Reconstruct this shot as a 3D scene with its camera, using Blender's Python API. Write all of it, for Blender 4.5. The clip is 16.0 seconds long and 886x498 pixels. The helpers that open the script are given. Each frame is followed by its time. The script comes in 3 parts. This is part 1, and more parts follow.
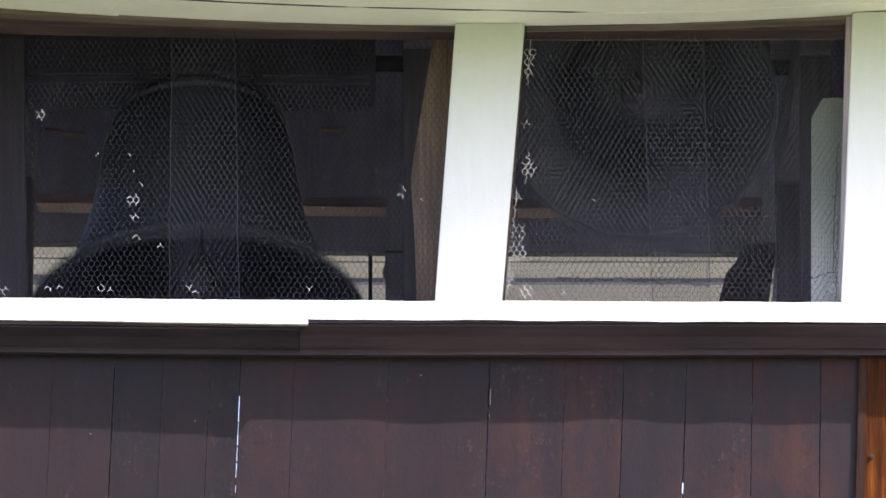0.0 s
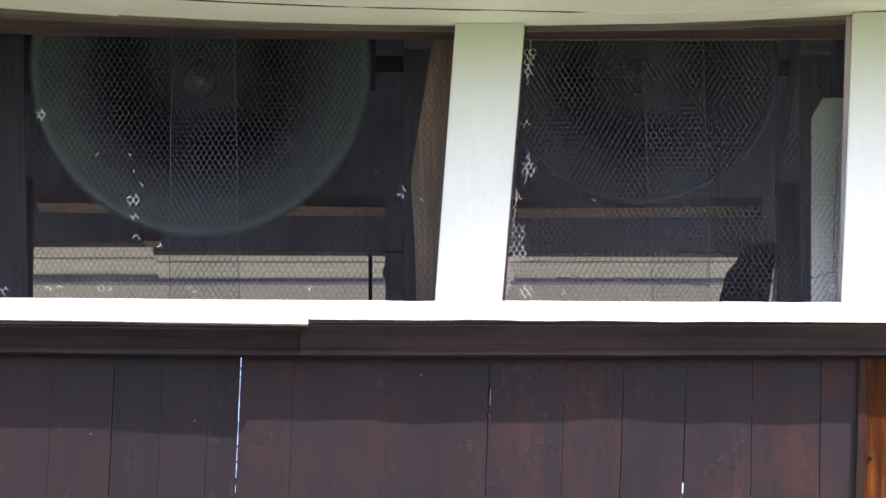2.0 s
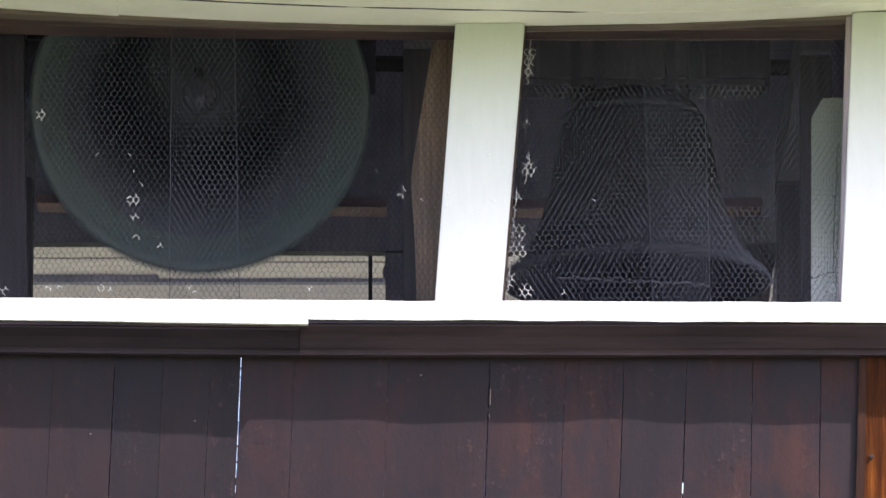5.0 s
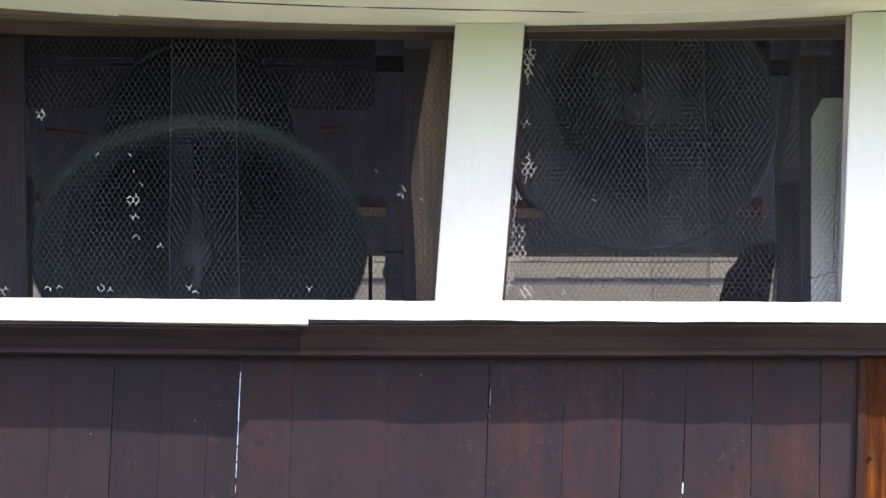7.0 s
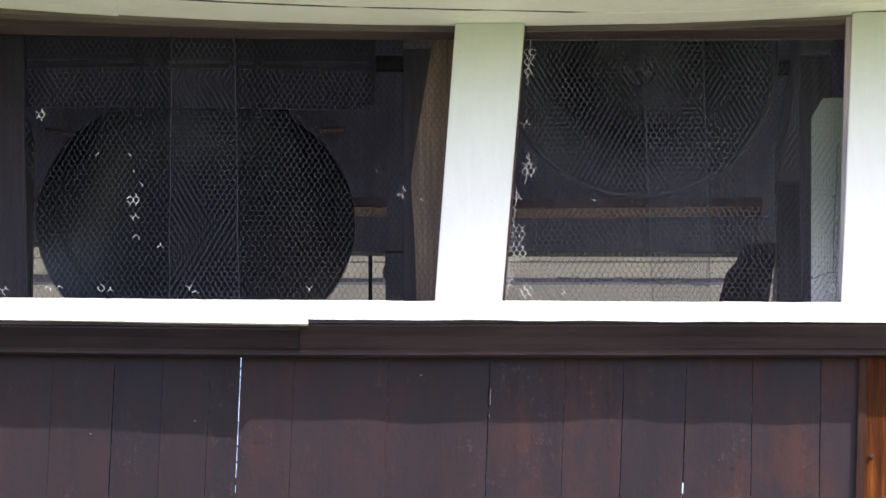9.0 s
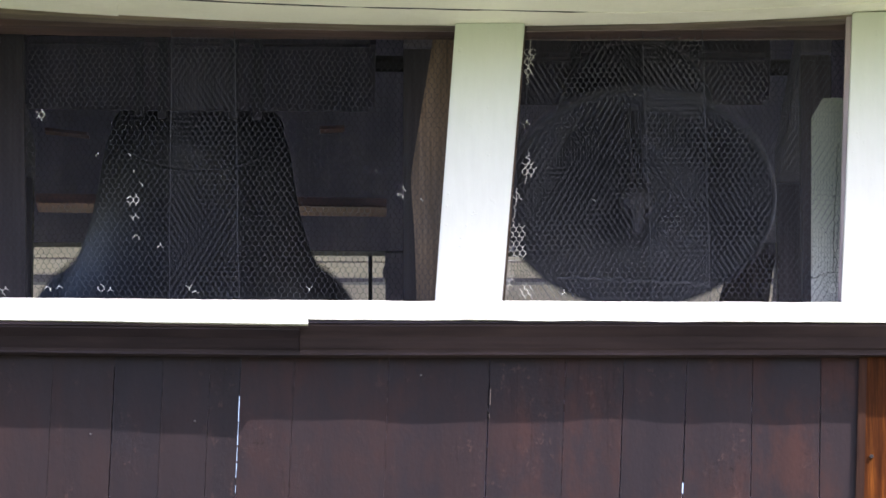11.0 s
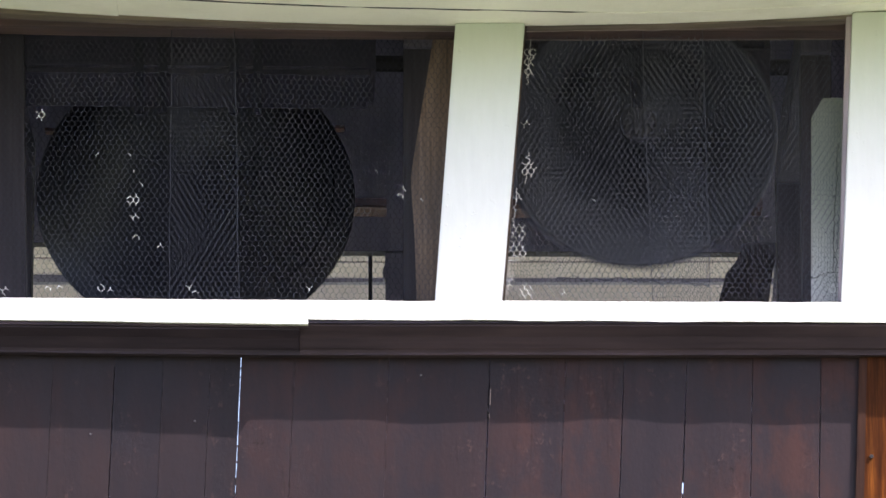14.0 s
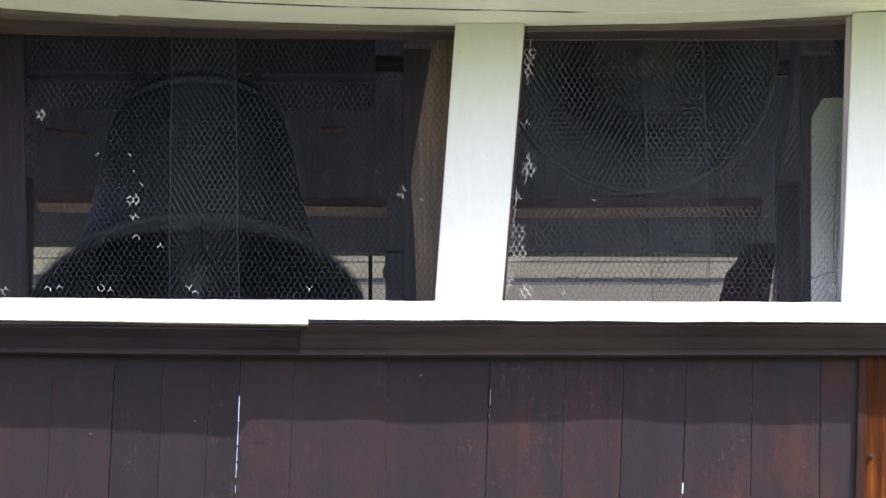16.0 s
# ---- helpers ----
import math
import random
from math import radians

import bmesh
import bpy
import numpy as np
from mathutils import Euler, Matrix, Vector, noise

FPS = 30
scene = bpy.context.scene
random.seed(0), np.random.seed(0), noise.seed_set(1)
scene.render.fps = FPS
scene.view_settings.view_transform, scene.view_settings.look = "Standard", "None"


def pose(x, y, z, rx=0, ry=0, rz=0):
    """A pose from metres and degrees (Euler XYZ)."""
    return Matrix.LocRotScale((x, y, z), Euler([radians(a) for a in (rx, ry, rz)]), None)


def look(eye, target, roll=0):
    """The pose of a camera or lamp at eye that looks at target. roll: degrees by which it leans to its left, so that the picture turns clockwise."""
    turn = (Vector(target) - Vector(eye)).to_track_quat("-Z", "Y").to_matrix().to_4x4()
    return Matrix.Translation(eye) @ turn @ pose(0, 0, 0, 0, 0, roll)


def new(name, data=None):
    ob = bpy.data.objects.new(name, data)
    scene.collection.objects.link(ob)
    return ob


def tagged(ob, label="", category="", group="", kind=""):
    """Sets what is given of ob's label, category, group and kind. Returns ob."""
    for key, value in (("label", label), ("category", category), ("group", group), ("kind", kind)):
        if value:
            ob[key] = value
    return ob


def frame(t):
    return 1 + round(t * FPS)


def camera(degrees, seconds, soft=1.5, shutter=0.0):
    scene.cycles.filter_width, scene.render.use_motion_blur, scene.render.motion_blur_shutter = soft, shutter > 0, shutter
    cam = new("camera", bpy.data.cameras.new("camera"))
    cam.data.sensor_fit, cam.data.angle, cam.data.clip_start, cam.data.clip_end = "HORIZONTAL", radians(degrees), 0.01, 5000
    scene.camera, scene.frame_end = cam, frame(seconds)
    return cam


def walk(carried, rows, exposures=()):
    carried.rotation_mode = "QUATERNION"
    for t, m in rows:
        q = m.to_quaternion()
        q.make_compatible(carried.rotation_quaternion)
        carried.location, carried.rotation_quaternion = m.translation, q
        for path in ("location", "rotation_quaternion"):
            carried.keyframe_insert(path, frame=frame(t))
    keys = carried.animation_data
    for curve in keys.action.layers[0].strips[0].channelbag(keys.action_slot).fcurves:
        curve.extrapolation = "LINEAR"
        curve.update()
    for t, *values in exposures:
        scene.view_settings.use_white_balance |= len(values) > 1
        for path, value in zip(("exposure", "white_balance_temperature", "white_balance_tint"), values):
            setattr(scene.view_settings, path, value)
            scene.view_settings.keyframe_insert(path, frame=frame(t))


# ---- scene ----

# ---- camera: a long lens on a tripod, looking up at the belfry ----
cam = camera(6.4616, 16.0, soft=1.6, shutter=0.5)
EYE, AIM = (0.0, -24.4074, 1.650), (0.0, 0.0, 7.0610)
EXPOSURE = 1.75
walk(cam, [(0.0, look(EYE, AIM)), (16.0, look(EYE, AIM))], [(0.0, EXPOSURE, 6380, 25), (16.0, EXPOSURE, 6380, 25)])

# ---- world and sun ----
SUN_FROM = Vector((0.207, -0.16, 0.30)).normalized()
world = bpy.data.worlds.new("sky")
scene.world = world
world.use_nodes = True
wt = world.node_tree
sky = wt.nodes.new("ShaderNodeTexSky")
sky.sky_type = 'NISHITA'
sky.sun_disc = False
sky.sun_elevation = math.asin(SUN_FROM.z)
sky.sun_rotation = math.atan2(SUN_FROM.x, SUN_FROM.y)
sky.dust_density = 2.8
back = wt.nodes["Background"]
back.inputs["Strength"].default_value = 0.15
wt.links.new(sky.outputs["Color"], back.inputs["Color"])
sun_data = bpy.data.lights.new("sun", 'SUN')
sun_data.energy, sun_data.angle, sun_data.color = 3.3, radians(0.6), (1.0, 0.96, 0.9)
sun = new("sun", sun_data)
sun.matrix_world = look(SUN_FROM * 60, (0, 0, 0))


# ---- materials ----
def base_material(name):
    m = bpy.data.materials.new(name)
    m.use_nodes = True
    t = m.node_tree
    return m, t, t.nodes["Principled BSDF"]


def noise_at(t, scale, stretch=(1, 1, 1), detail=5.0, rough=0.6, shift=False):
    co = t.nodes.new("ShaderNodeTexCoord")
    mp = t.nodes.new("ShaderNodeMapping")
    mp.inputs["Scale"].default_value = stretch
    t.links.new(co.outputs["Object"], mp.inputs["Vector"])
    if shift:
        info = t.nodes.new("ShaderNodeObjectInfo")
        mul = t.nodes.new("ShaderNodeMath")
        mul.operation = 'MULTIPLY'
        mul.inputs[1].default_value = 37.0
        t.links.new(info.outputs["Random"], mul.inputs[0])
        t.links.new(mul.outputs[0], mp.inputs["Location"])
    n = t.nodes.new("ShaderNodeTexNoise")
    n.inputs["Scale"].default_value, n.inputs["Detail"].default_value, n.inputs["Roughness"].default_value = scale, detail, rough
    t.links.new(mp.outputs["Vector"], n.inputs["Vector"])
    return n.outputs["Fac"]


def ramp(t, fac, stops):
    r = t.nodes.new("ShaderNodeValToRGB")
    e = r.color_ramp.elements
    while len(e) < len(stops):
        e.new(0.5)
    for k, (p, c) in enumerate(stops):
        e[k].position, e[k].color = p, (*c, 1)
    t.links.new(fac, r.inputs["Fac"])
    return r.outputs["Color"]


def mix(t, a, b, fac, mode='MIX'):
    n = t.nodes.new("ShaderNodeMix")
    n.data_type, n.blend_type = 'RGBA', mode
    if isinstance(fac, float):
        n.inputs["Factor"].default_value = fac
    else:
        t.links.new(fac, n.inputs["Factor"])
    for key, v in ((6, a), (7, b)):
        if isinstance(v, tuple):
            n.inputs[key].default_value = (*v, 1)
        else:
            t.links.new(v, n.inputs[key])
    return n.outputs[2]


def bump(t, bsdf, fac, strength, distance):
    b = t.nodes.new("ShaderNodeBump")
    b.inputs["Strength"].default_value, b.inputs["Distance"].default_value = strength, distance
    t.links.new(fac, b.inputs["Height"])
    t.links.new(b.outputs["Normal"], bsdf.inputs["Normal"])


def timber(name, dark, mid, light, rough=0.5, along='z', grain=1.0, gloss=0.5):
    """Wood with long streaks along one axis, broad stains and fine grain relief."""
    m, t, p = base_material(name)
    st = {'x': (0.05, 1, 1), 'y': (1, 0.05, 1), 'z': (1, 1, 0.05)}[along]
    streak = noise_at(t, 55, st, 6, 0.65, True)
    stain = noise_at(t, 5.0, tuple(0.35 if s < 1 else 1 for s in st), 4, 0.6, True)
    col = ramp(t, streak, [(0.3, dark), (0.55, mid), (0.78, light)])
    shade = ramp(t, stain, [(0.3, (0.55, 0.55, 0.6)), (0.7, (1.25, 1.15, 1.1))])
    info = t.nodes.new("ShaderNodeObjectInfo")
    each = ramp(t, info.outputs["Random"], [(0.0, (0.8, 0.8, 0.85)), (1.0, (1.2, 1.12, 1.05))])
    col = mix(t, col, shade, 1.0, 'MULTIPLY')
    col = mix(t, col, each, 1.0, 'MULTIPLY')
    t.links.new(col, p.inputs["Base Color"])
    r = ramp(t, stain, [(0.3, (rough - 0.1,) * 3), (0.7, (rough + 0.15,) * 3)])
    t.links.new(r, p.inputs["Roughness"])
    p.inputs["Specular IOR Level"].default_value = gloss
    bump(t, p, streak, 0.5 * grain, 0.002)
    return m


def paint(name, col, dirt, rough=0.55):
    """Brushed paint on wood, slightly soiled, with faint brush marks."""
    m, t, p = base_material(name)
    big = noise_at(t, 3.0, (1, 1, 0.5), 6, 0.7)
    fine = noise_at(t, 60, (1, 1, 0.12), 4, 0.6)
    c = ramp(t, big, [(0.32, dirt), (0.55, col)])
    f = ramp(t, fine, [(0.3, (0.97, 0.97, 0.965)), (0.6, (1.0, 1.0, 1.0))])
    t.links.new(mix(t, c, f, 1.0, 'MULTIPLY'), p.inputs["Base Color"])
    p.inputs["Roughness"].default_value = rough
    pits = ramp(t, noise_at(t, 45, (1, 1, 1), 2, 0.5), [(0.66, (0, 0, 0)), (0.74, (1, 1, 1))])
    both = t.nodes.new("ShaderNodeMath")
    both.operation = 'ADD'
    t.links.new(fine, both.inputs[0])
    t.links.new(pits, both.inputs[1])
    bump(t, p, both.outputs[0], 0.3, 0.0015)
    return m


def green_topped_paint(name, col, dirt, algae, top, reach, cover):
    """White paint with uneven green streaks from the top: algae on posts, painted shade on the inner board."""
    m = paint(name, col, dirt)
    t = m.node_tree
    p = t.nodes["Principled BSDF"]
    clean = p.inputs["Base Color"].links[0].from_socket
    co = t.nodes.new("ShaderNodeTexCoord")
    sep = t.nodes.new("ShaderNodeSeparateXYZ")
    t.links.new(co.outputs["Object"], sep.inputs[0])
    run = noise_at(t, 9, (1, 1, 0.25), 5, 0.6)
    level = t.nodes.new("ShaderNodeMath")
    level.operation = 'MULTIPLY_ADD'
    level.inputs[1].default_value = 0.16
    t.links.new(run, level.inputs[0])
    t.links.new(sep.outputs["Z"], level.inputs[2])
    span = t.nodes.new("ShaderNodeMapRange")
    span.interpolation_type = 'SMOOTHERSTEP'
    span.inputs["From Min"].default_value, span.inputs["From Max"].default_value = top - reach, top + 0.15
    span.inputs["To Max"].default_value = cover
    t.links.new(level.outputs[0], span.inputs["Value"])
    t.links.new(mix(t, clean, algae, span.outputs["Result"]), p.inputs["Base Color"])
    return m


def bronze(name, metal, patina, amount):
    m, t, p = base_material(name)
    n1 = noise_at(t, 6, (1, 1, 1), 6, 0.65)
    n2 = noise_at(t, 70, (1, 1, 1), 4, 0.6)
    cover = ramp(t, n1, [(0.5 - amount * 0.5, (0, 0, 0)), (0.85 - amount * 0.45, (1, 1, 1))])
    speck = ramp(t, n2, [(0.3, tuple(v * 0.75 for v in patina)), (0.7, patina)])
    t.links.new(mix(t, metal, speck, cover), p.inputs["Base Color"])
    sep = t.nodes.new("ShaderNodeMath")
    sep.operation = 'MULTIPLY_ADD'
    sep.inputs[1].default_value, sep.inputs[2].default_value = -0.5, 0.6
    t.links.new(cover, sep.inputs[0])
    t.links.new(sep.outputs[0], p.inputs["Metallic"])
    p.inputs["Roughness"].default_value = 0.6
    bump(t, p, n2, 0.3, 0.002)
    return m


def metal_wire(name, col, metallic, rough):
    m, t, p = base_material(name)
    n = noise_at(t, 90, (1, 1, 1), 3, 0.6)
    t.links.new(ramp(t, n, [(0.3, tuple(v * 0.6 for v in col)), (0.7, col)]), p.inputs["Base Color"])
    p.inputs["Metallic"].default_value, p.inputs["Roughness"].default_value = metallic, rough
    return m


WHITE = paint("white_paint", (0.665, 0.69, 0.645), (0.62, 0.65, 0.60))
POST_WHITE = green_topped_paint("algae_stained_white_paint", (0.665, 0.69, 0.645), (0.62, 0.65, 0.60), (0.33, 0.43, 0.225), 7.82, 0.55, 0.44)
# eaves shade painted into the inner board as darker green towards its top
SHADED_WHITE = green_topped_paint("shaded_white_paint", (0.50, 0.515, 0.48), (0.40, 0.415, 0.37), (0.13, 0.155, 0.105), 7.34, 0.42, 0.9)
# paler, pinker copy of the soffit paint in place of bounce light
REAR_LIGHTENED = paint("lightened_rear_soffit_paint", (0.90, 0.79, 0.82), (0.82, 0.71, 0.73))
SOFFIT = paint("soffit_paint", (0.83, 0.825, 0.685), (0.745, 0.74, 0.60))
def plank_wood(name, redness, tone):
    """Dark red-brown stain over pine, worn in tall blotches, with flaked spots, pits and fine checks."""
    m, t, p = base_material(name)
    streak = noise_at(t, 12, (1, 1, 0.10), 6, 0.6, True)
    blotch = noise_at(t, 6.5, (1, 1, 0.42), 8, 0.72, True)
    broad = noise_at(t, 2.2, (1, 1, 0.5), 3, 0.5)
    chip = noise_at(t, 30, (1, 1, 0.75), 6, 0.78, True)
    pit = noise_at(t, 85, (1, 1, 0.6), 3, 0.6, True)
    col = ramp(t, streak, [(0.32, (0.0142, 0.0102, 0.0120)), (0.55, (0.0180, 0.0122, 0.0138)), (0.75, (0.0215, 0.0138, 0.0150))])
    red = ramp(t, streak, [(0.3, (0.027, 0.0122, 0.0108)), (0.6, (0.040, 0.0160, 0.0122)), (0.8, (0.056, 0.0205, 0.0130))])
    worn = ramp(t, blotch, [(0.44, (0, 0, 0)), (0.60, (1, 1, 1))])
    area = ramp(t, broad, [(0.35, (0.45 * redness,) * 3), (0.6, (redness,) * 3)])
    col = mix(t, col, red, mix(t, worn, area, 1.0, 'MULTIPLY'))
    info = t.nodes.new("ShaderNodeObjectInfo")
    each = ramp(t, info.outputs["Random"], [(0.0, (0.80, 0.84, 0.92)), (1.0, (1.18, 1.08, 1.02))])
    col = mix(t, col, each, 1.0, 'MULTIPLY')
    col = mix(t, col, tone, 1.0, 'MULTIPLY')
    flake = ramp(t, chip, [(0.585, (0, 0, 0)), (0.625, (1, 1, 1))])
    rare = ramp(t, noise_at(t, 3.6, (1, 1, 0.7), 2, 0.5, True), [(0.47, (0, 0, 0)), (0.60, (1, 1, 1))])
    spot = mix(t, flake, rare, 1.0, 'MULTIPLY')
    col = mix(t, col, mix(t, col, (0.058, 0.034, 0.029), 0.5), spot)
    dark = ramp(t, chip, [(0.33, (0.45, 0.42, 0.42)), (0.39, (1, 1, 1))])
    col = mix(t, col, mix(t, col, dark, 1.0, 'MULTIPLY'), rare)
    check = ramp(t, noise_at(t, 15, (1, 1, 0.035), 3, 0.5, True), [(0.490, (1, 1, 1)), (0.5, (0.35, 0.32, 0.3)), (0.510, (1, 1, 1))])
    col = mix(t, col, mix(t, col, check, 1.0, 'MULTIPLY'), mix(t, worn, rare, 1.0, 'MULTIPLY'))
    t.links.new(col, p.inputs["Base Color"])
    t.links.new(ramp(t, blotch, [(0.3, (0.40,) * 3), (0.7, (0.58,) * 3)]), p.inputs["Roughness"])
    p.inputs["Specular IOR Level"].default_value = 0.16
    raised = mix(t, (0.5, 0.5, 0.5), chip, rare)
    both = t.nodes.new("ShaderNodeMath")
    both.operation = 'MULTIPLY_ADD'
    both.inputs[1].default_value = 3.0
    t.links.new(raised, both.inputs[0])
    t.links.new(pit, both.inputs[2])
    bump(t, p, both.outputs[0], 0.5, 0.0011)
    return m


PLANK = plank_wood("red_brown_planks", 0.9, (0.98, 0.985, 0.98))
PLANK_WORN = plank_wood("worn_brown_planks", 0.5, (0.85, 0.88, 0.9))
PLANK_GREY = plank_wood("grey_brown_planks", 0.25, (0.72, 0.79, 0.83))
JOINT_LIGHT = timber("joint_light_tone", (0.15, 0.13, 0.11), (0.22, 0.195, 0.165), (0.29, 0.26, 0.22), 0.7)
TRIM = timber("dark_stained_moulding", (0.038, 0.0295, 0.039), (0.052, 0.040, 0.0515), (0.070, 0.051, 0.0615), 0.55, 'x', gloss=0.2)
ORANGE = timber("varnished_pine", (0.016, 0.0050, 0.0010), (0.060, 0.0178, 0.0027), (0.185, 0.065, 0.0095), 0.5, gloss=0.06)
VARNISH = timber("dark_varnished_moulding", (0.018, 0.0085, 0.005), (0.034, 0.0155, 0.0085), (0.06, 0.026, 0.012), 0.5, gloss=0.1)
LINTEL_GREY = timber("weathered_grey_brown_board", (0.09, 0.078, 0.058), (0.155, 0.138, 0.108), (0.25, 0.225, 0.18), 0.8, 'x')
LINTEL_RED = timber("dull_red_brown_board", (0.07, 0.044, 0.036), (0.12, 0.078, 0.066), (0.175, 0.118, 0.1), 0.75, 'x')
LIT_ARRIS = timber("worn_lit_arris", (0.16, 0.14, 0.12), (0.28, 0.25, 0.22), (0.42, 0.38, 0.34), 0.8, 'x')
MAUVE = timber("faded_grey_primer", (0.34, 0.30, 0.315), (0.46, 0.42, 0.435), (0.56, 0.53, 0.545), 0.75)
RED_BEAM = timber("reddish_beam", (0.12, 0.068, 0.06), (0.26, 0.16, 0.148), (0.40, 0.27, 0.25), 0.7, 'x')
OLD_Y = timber("old_frame_beam", (0.03, 0.022, 0.017), (0.06, 0.045, 0.035), (0.1, 0.075, 0.06), 0.8, 'y')
GLOOM = timber("silvered_grey_boards", (0.31, 0.33, 0.44), (0.41, 0.435, 0.56), (0.5, 0.525, 0.66), 0.85)
FRAME_WOOD = timber("tarred_frame_timber", (0.022, 0.022, 0.028), (0.036, 0.035, 0.043), (0.055, 0.053, 0.063), 0.85)
HEADSTOCK = timber("smoke_grey_timber", (0.08, 0.082, 0.106), (0.115, 0.117, 0.15), (0.155, 0.157, 0.198), 0.85)
INNER_WOOD = timber("bare_brown_timber", (0.085, 0.062, 0.044), (0.18, 0.136, 0.097), (0.28, 0.22, 0.162), 0.75)
BRONZE_A = bronze("dark_bronze", (0.050, 0.053, 0.068), (0.049, 0.057, 0.072), 0.7)
# verdigris lip kept paler than the other bronze for light its bevel catches
LIT_VERDIGRIS = bronze("lit_verdigris_lip", (0.056, 0.065, 0.062), (0.062, 0.09, 0.089), 0.75)
BRONZE_B = bronze("brown_bronze", (0.058, 0.060, 0.077), (0.058, 0.064, 0.081), 0.65)
INNER_BRONZE = bronze("dull_inner_bronze", (0.060, 0.064, 0.083), (0.062, 0.069, 0.088), 0.75)
IRON = metal_wire("black_iron", (0.03, 0.028, 0.028), 0.5, 0.7)
DULL_IRON = metal_wire("dull_grey_iron", (0.075, 0.077, 0.098), 0.2, 0.75)
ZINC_NEW = metal_wire("newer_galvanised_wire", (0.078, 0.082, 0.102), 0.2, 0.7)
NAIL = metal_wire("dull_nail", (0.16, 0.15, 0.15), 0.6, 0.5)
ZINC = metal_wire("galvanised_wire", (0.042, 0.0455, 0.061), 0.2, 0.7)
SPLASH = metal_wire("paint_clogged_wire", (0.82, 0.82, 0.78), 0.0, 0.6)


def grass_material():
    m, t, p = base_material("meadow_grass")
    big = noise_at(t, 0.15, (1, 1, 1), 5, 0.6)
    fine = noise_at(t, 6, (1, 1, 1), 6, 0.7)
    a = ramp(t, big, [(0.3, (0.087, 0.106, 0.056)), (0.7, (0.146, 0.156, 0.096))])
    b = ramp(t, fine, [(0.3, (0.7, 0.7, 0.7)), (0.7, (1.2, 1.2, 1.1))])
    t.links.new(mix(t, a, b, 1.0, 'MULTIPLY'), p.inputs["Base Color"])
    p.inputs["Roughness"].default_value = 0.9
    bump(t, p, fine, 0.6, 0.05)
    return m


GRASS = grass_material()


# ---- mesh helpers ----
def mesh_of(name, bm, material, smooth=False):
    me = bpy.data.meshes.new(name)
    bmesh.ops.recalc_face_normals(bm, faces=bm.faces[:])
    bm.to_mesh(me)
    bm.free()
    me.materials.append(material)
    if smooth:
        for f in me.polygons:
            f.use_smooth = True
    return me


def thing(name, bm, material, label, category, kind="", smooth=False, group=""):
    return tagged(new(name, mesh_of(name, bm, material, smooth)), label, category, group, kind)


def part(name, bm, material, parent, label="", smooth=False):
    ob = new(name, mesh_of(name, bm, material, smooth))
    ob.parent = parent
    return tagged(ob, label)


def block(bm, x0, x1, y0, y1, z0, z1, bevel=0.0):
    return slab(bm, [(x0, z0), (x1, z0), (x1, z1), (x0, z1)], y0, y1, bevel)


def slab(bm, outline, y0, y1, bevel=0.0):
    """An outline in x and z, given thickness from y0 to y1."""
    a = [bm.verts.new((x, y0, z)) for x, z in outline]
    b = [bm.verts.new((x, y1, z)) for x, z in outline]
    faces = [bm.faces.new(a), bm.faces.new(b[::-1])]
    n = len(a)
    for i in range(n):
        faces.append(bm.faces.new((a[i], b[i], b[(i + 1) % n], a[(i + 1) % n])))
    if bevel:
        es = list({e for f in faces for e in f.edges})
        bmesh.ops.bevel(bm, geom=es, offset=bevel, segments=2, affect='EDGES', clamp_overlap=True)
    return bm


def rail(bm, x0, x1, section, sag, wobble=0.0, steps=60, seed=0.0, taper=None):
    """A long board along x: section is a loop of (y, z); sag(x) lifts it; edges wander by wobble."""
    rings = []
    for i in range(steps + 1):
        x = x0 + (x1 - x0) * i / steps
        ring = []
        for k, (y, z) in enumerate(section):
            w = wobble * (noise.noise(Vector((x * 5.0 + seed, k * 3.1, seed))) + 0.5 * noise.noise(Vector((x * 22.0, k * 5.7, seed))) + 0.45 * noise.noise(Vector((x * 110.0, k * 2.7, seed))))
            zz = z + sag(x) + w
            if taper:
                zz += taper(x, k)
            ring.append(bm.verts.new((x, y + w * 0.6, zz)))
        rings.append(ring)
    n = len(section)
    for a, b in zip(rings, rings[1:]):
        for k in range(n):
            bm.faces.new((a[k], a[(k + 1) % n], b[(k + 1) % n], b[k]))
    bm.faces.new(rings[0][::-1])
    bm.faces.new(rings[-1])
    return bm


def lathe(bm, profile, steps=72):
    """A closed loop of (radius, z) turned about the z axis."""
    rings = []
    for r, z in profile:
        if r < 1e-5:
            rings.append([bm.verts.new((0, 0, z))])
        else:
            rings.append([bm.verts.new((r * math.cos(2 * math.pi * k / steps), r * math.sin(2 * math.pi * k / steps), z)) for k in range(steps)])
    for a, b in zip(rings, rings[1:]):
        for k in range(steps):
            q = (k + 1) % steps
            if len(a) == 1 and len(b) == 1:
                continue
            if len(a) == 1:
                bm.faces.new((a[0], b[q], b[k]))
            elif len(b) == 1:
                bm.faces.new((a[k], a[q], b[0]))
            else:
                bm.faces.new((a[k], a[q], b[q], b[k]))
    return bm


flat = lambda x: 0.0
LEFT, RIGHT, DEPTH = -1.78, 1.62, 3.2          # belfry walls
HEAD, SILL = 7.80, 6.86                        # top and bottom of the openings

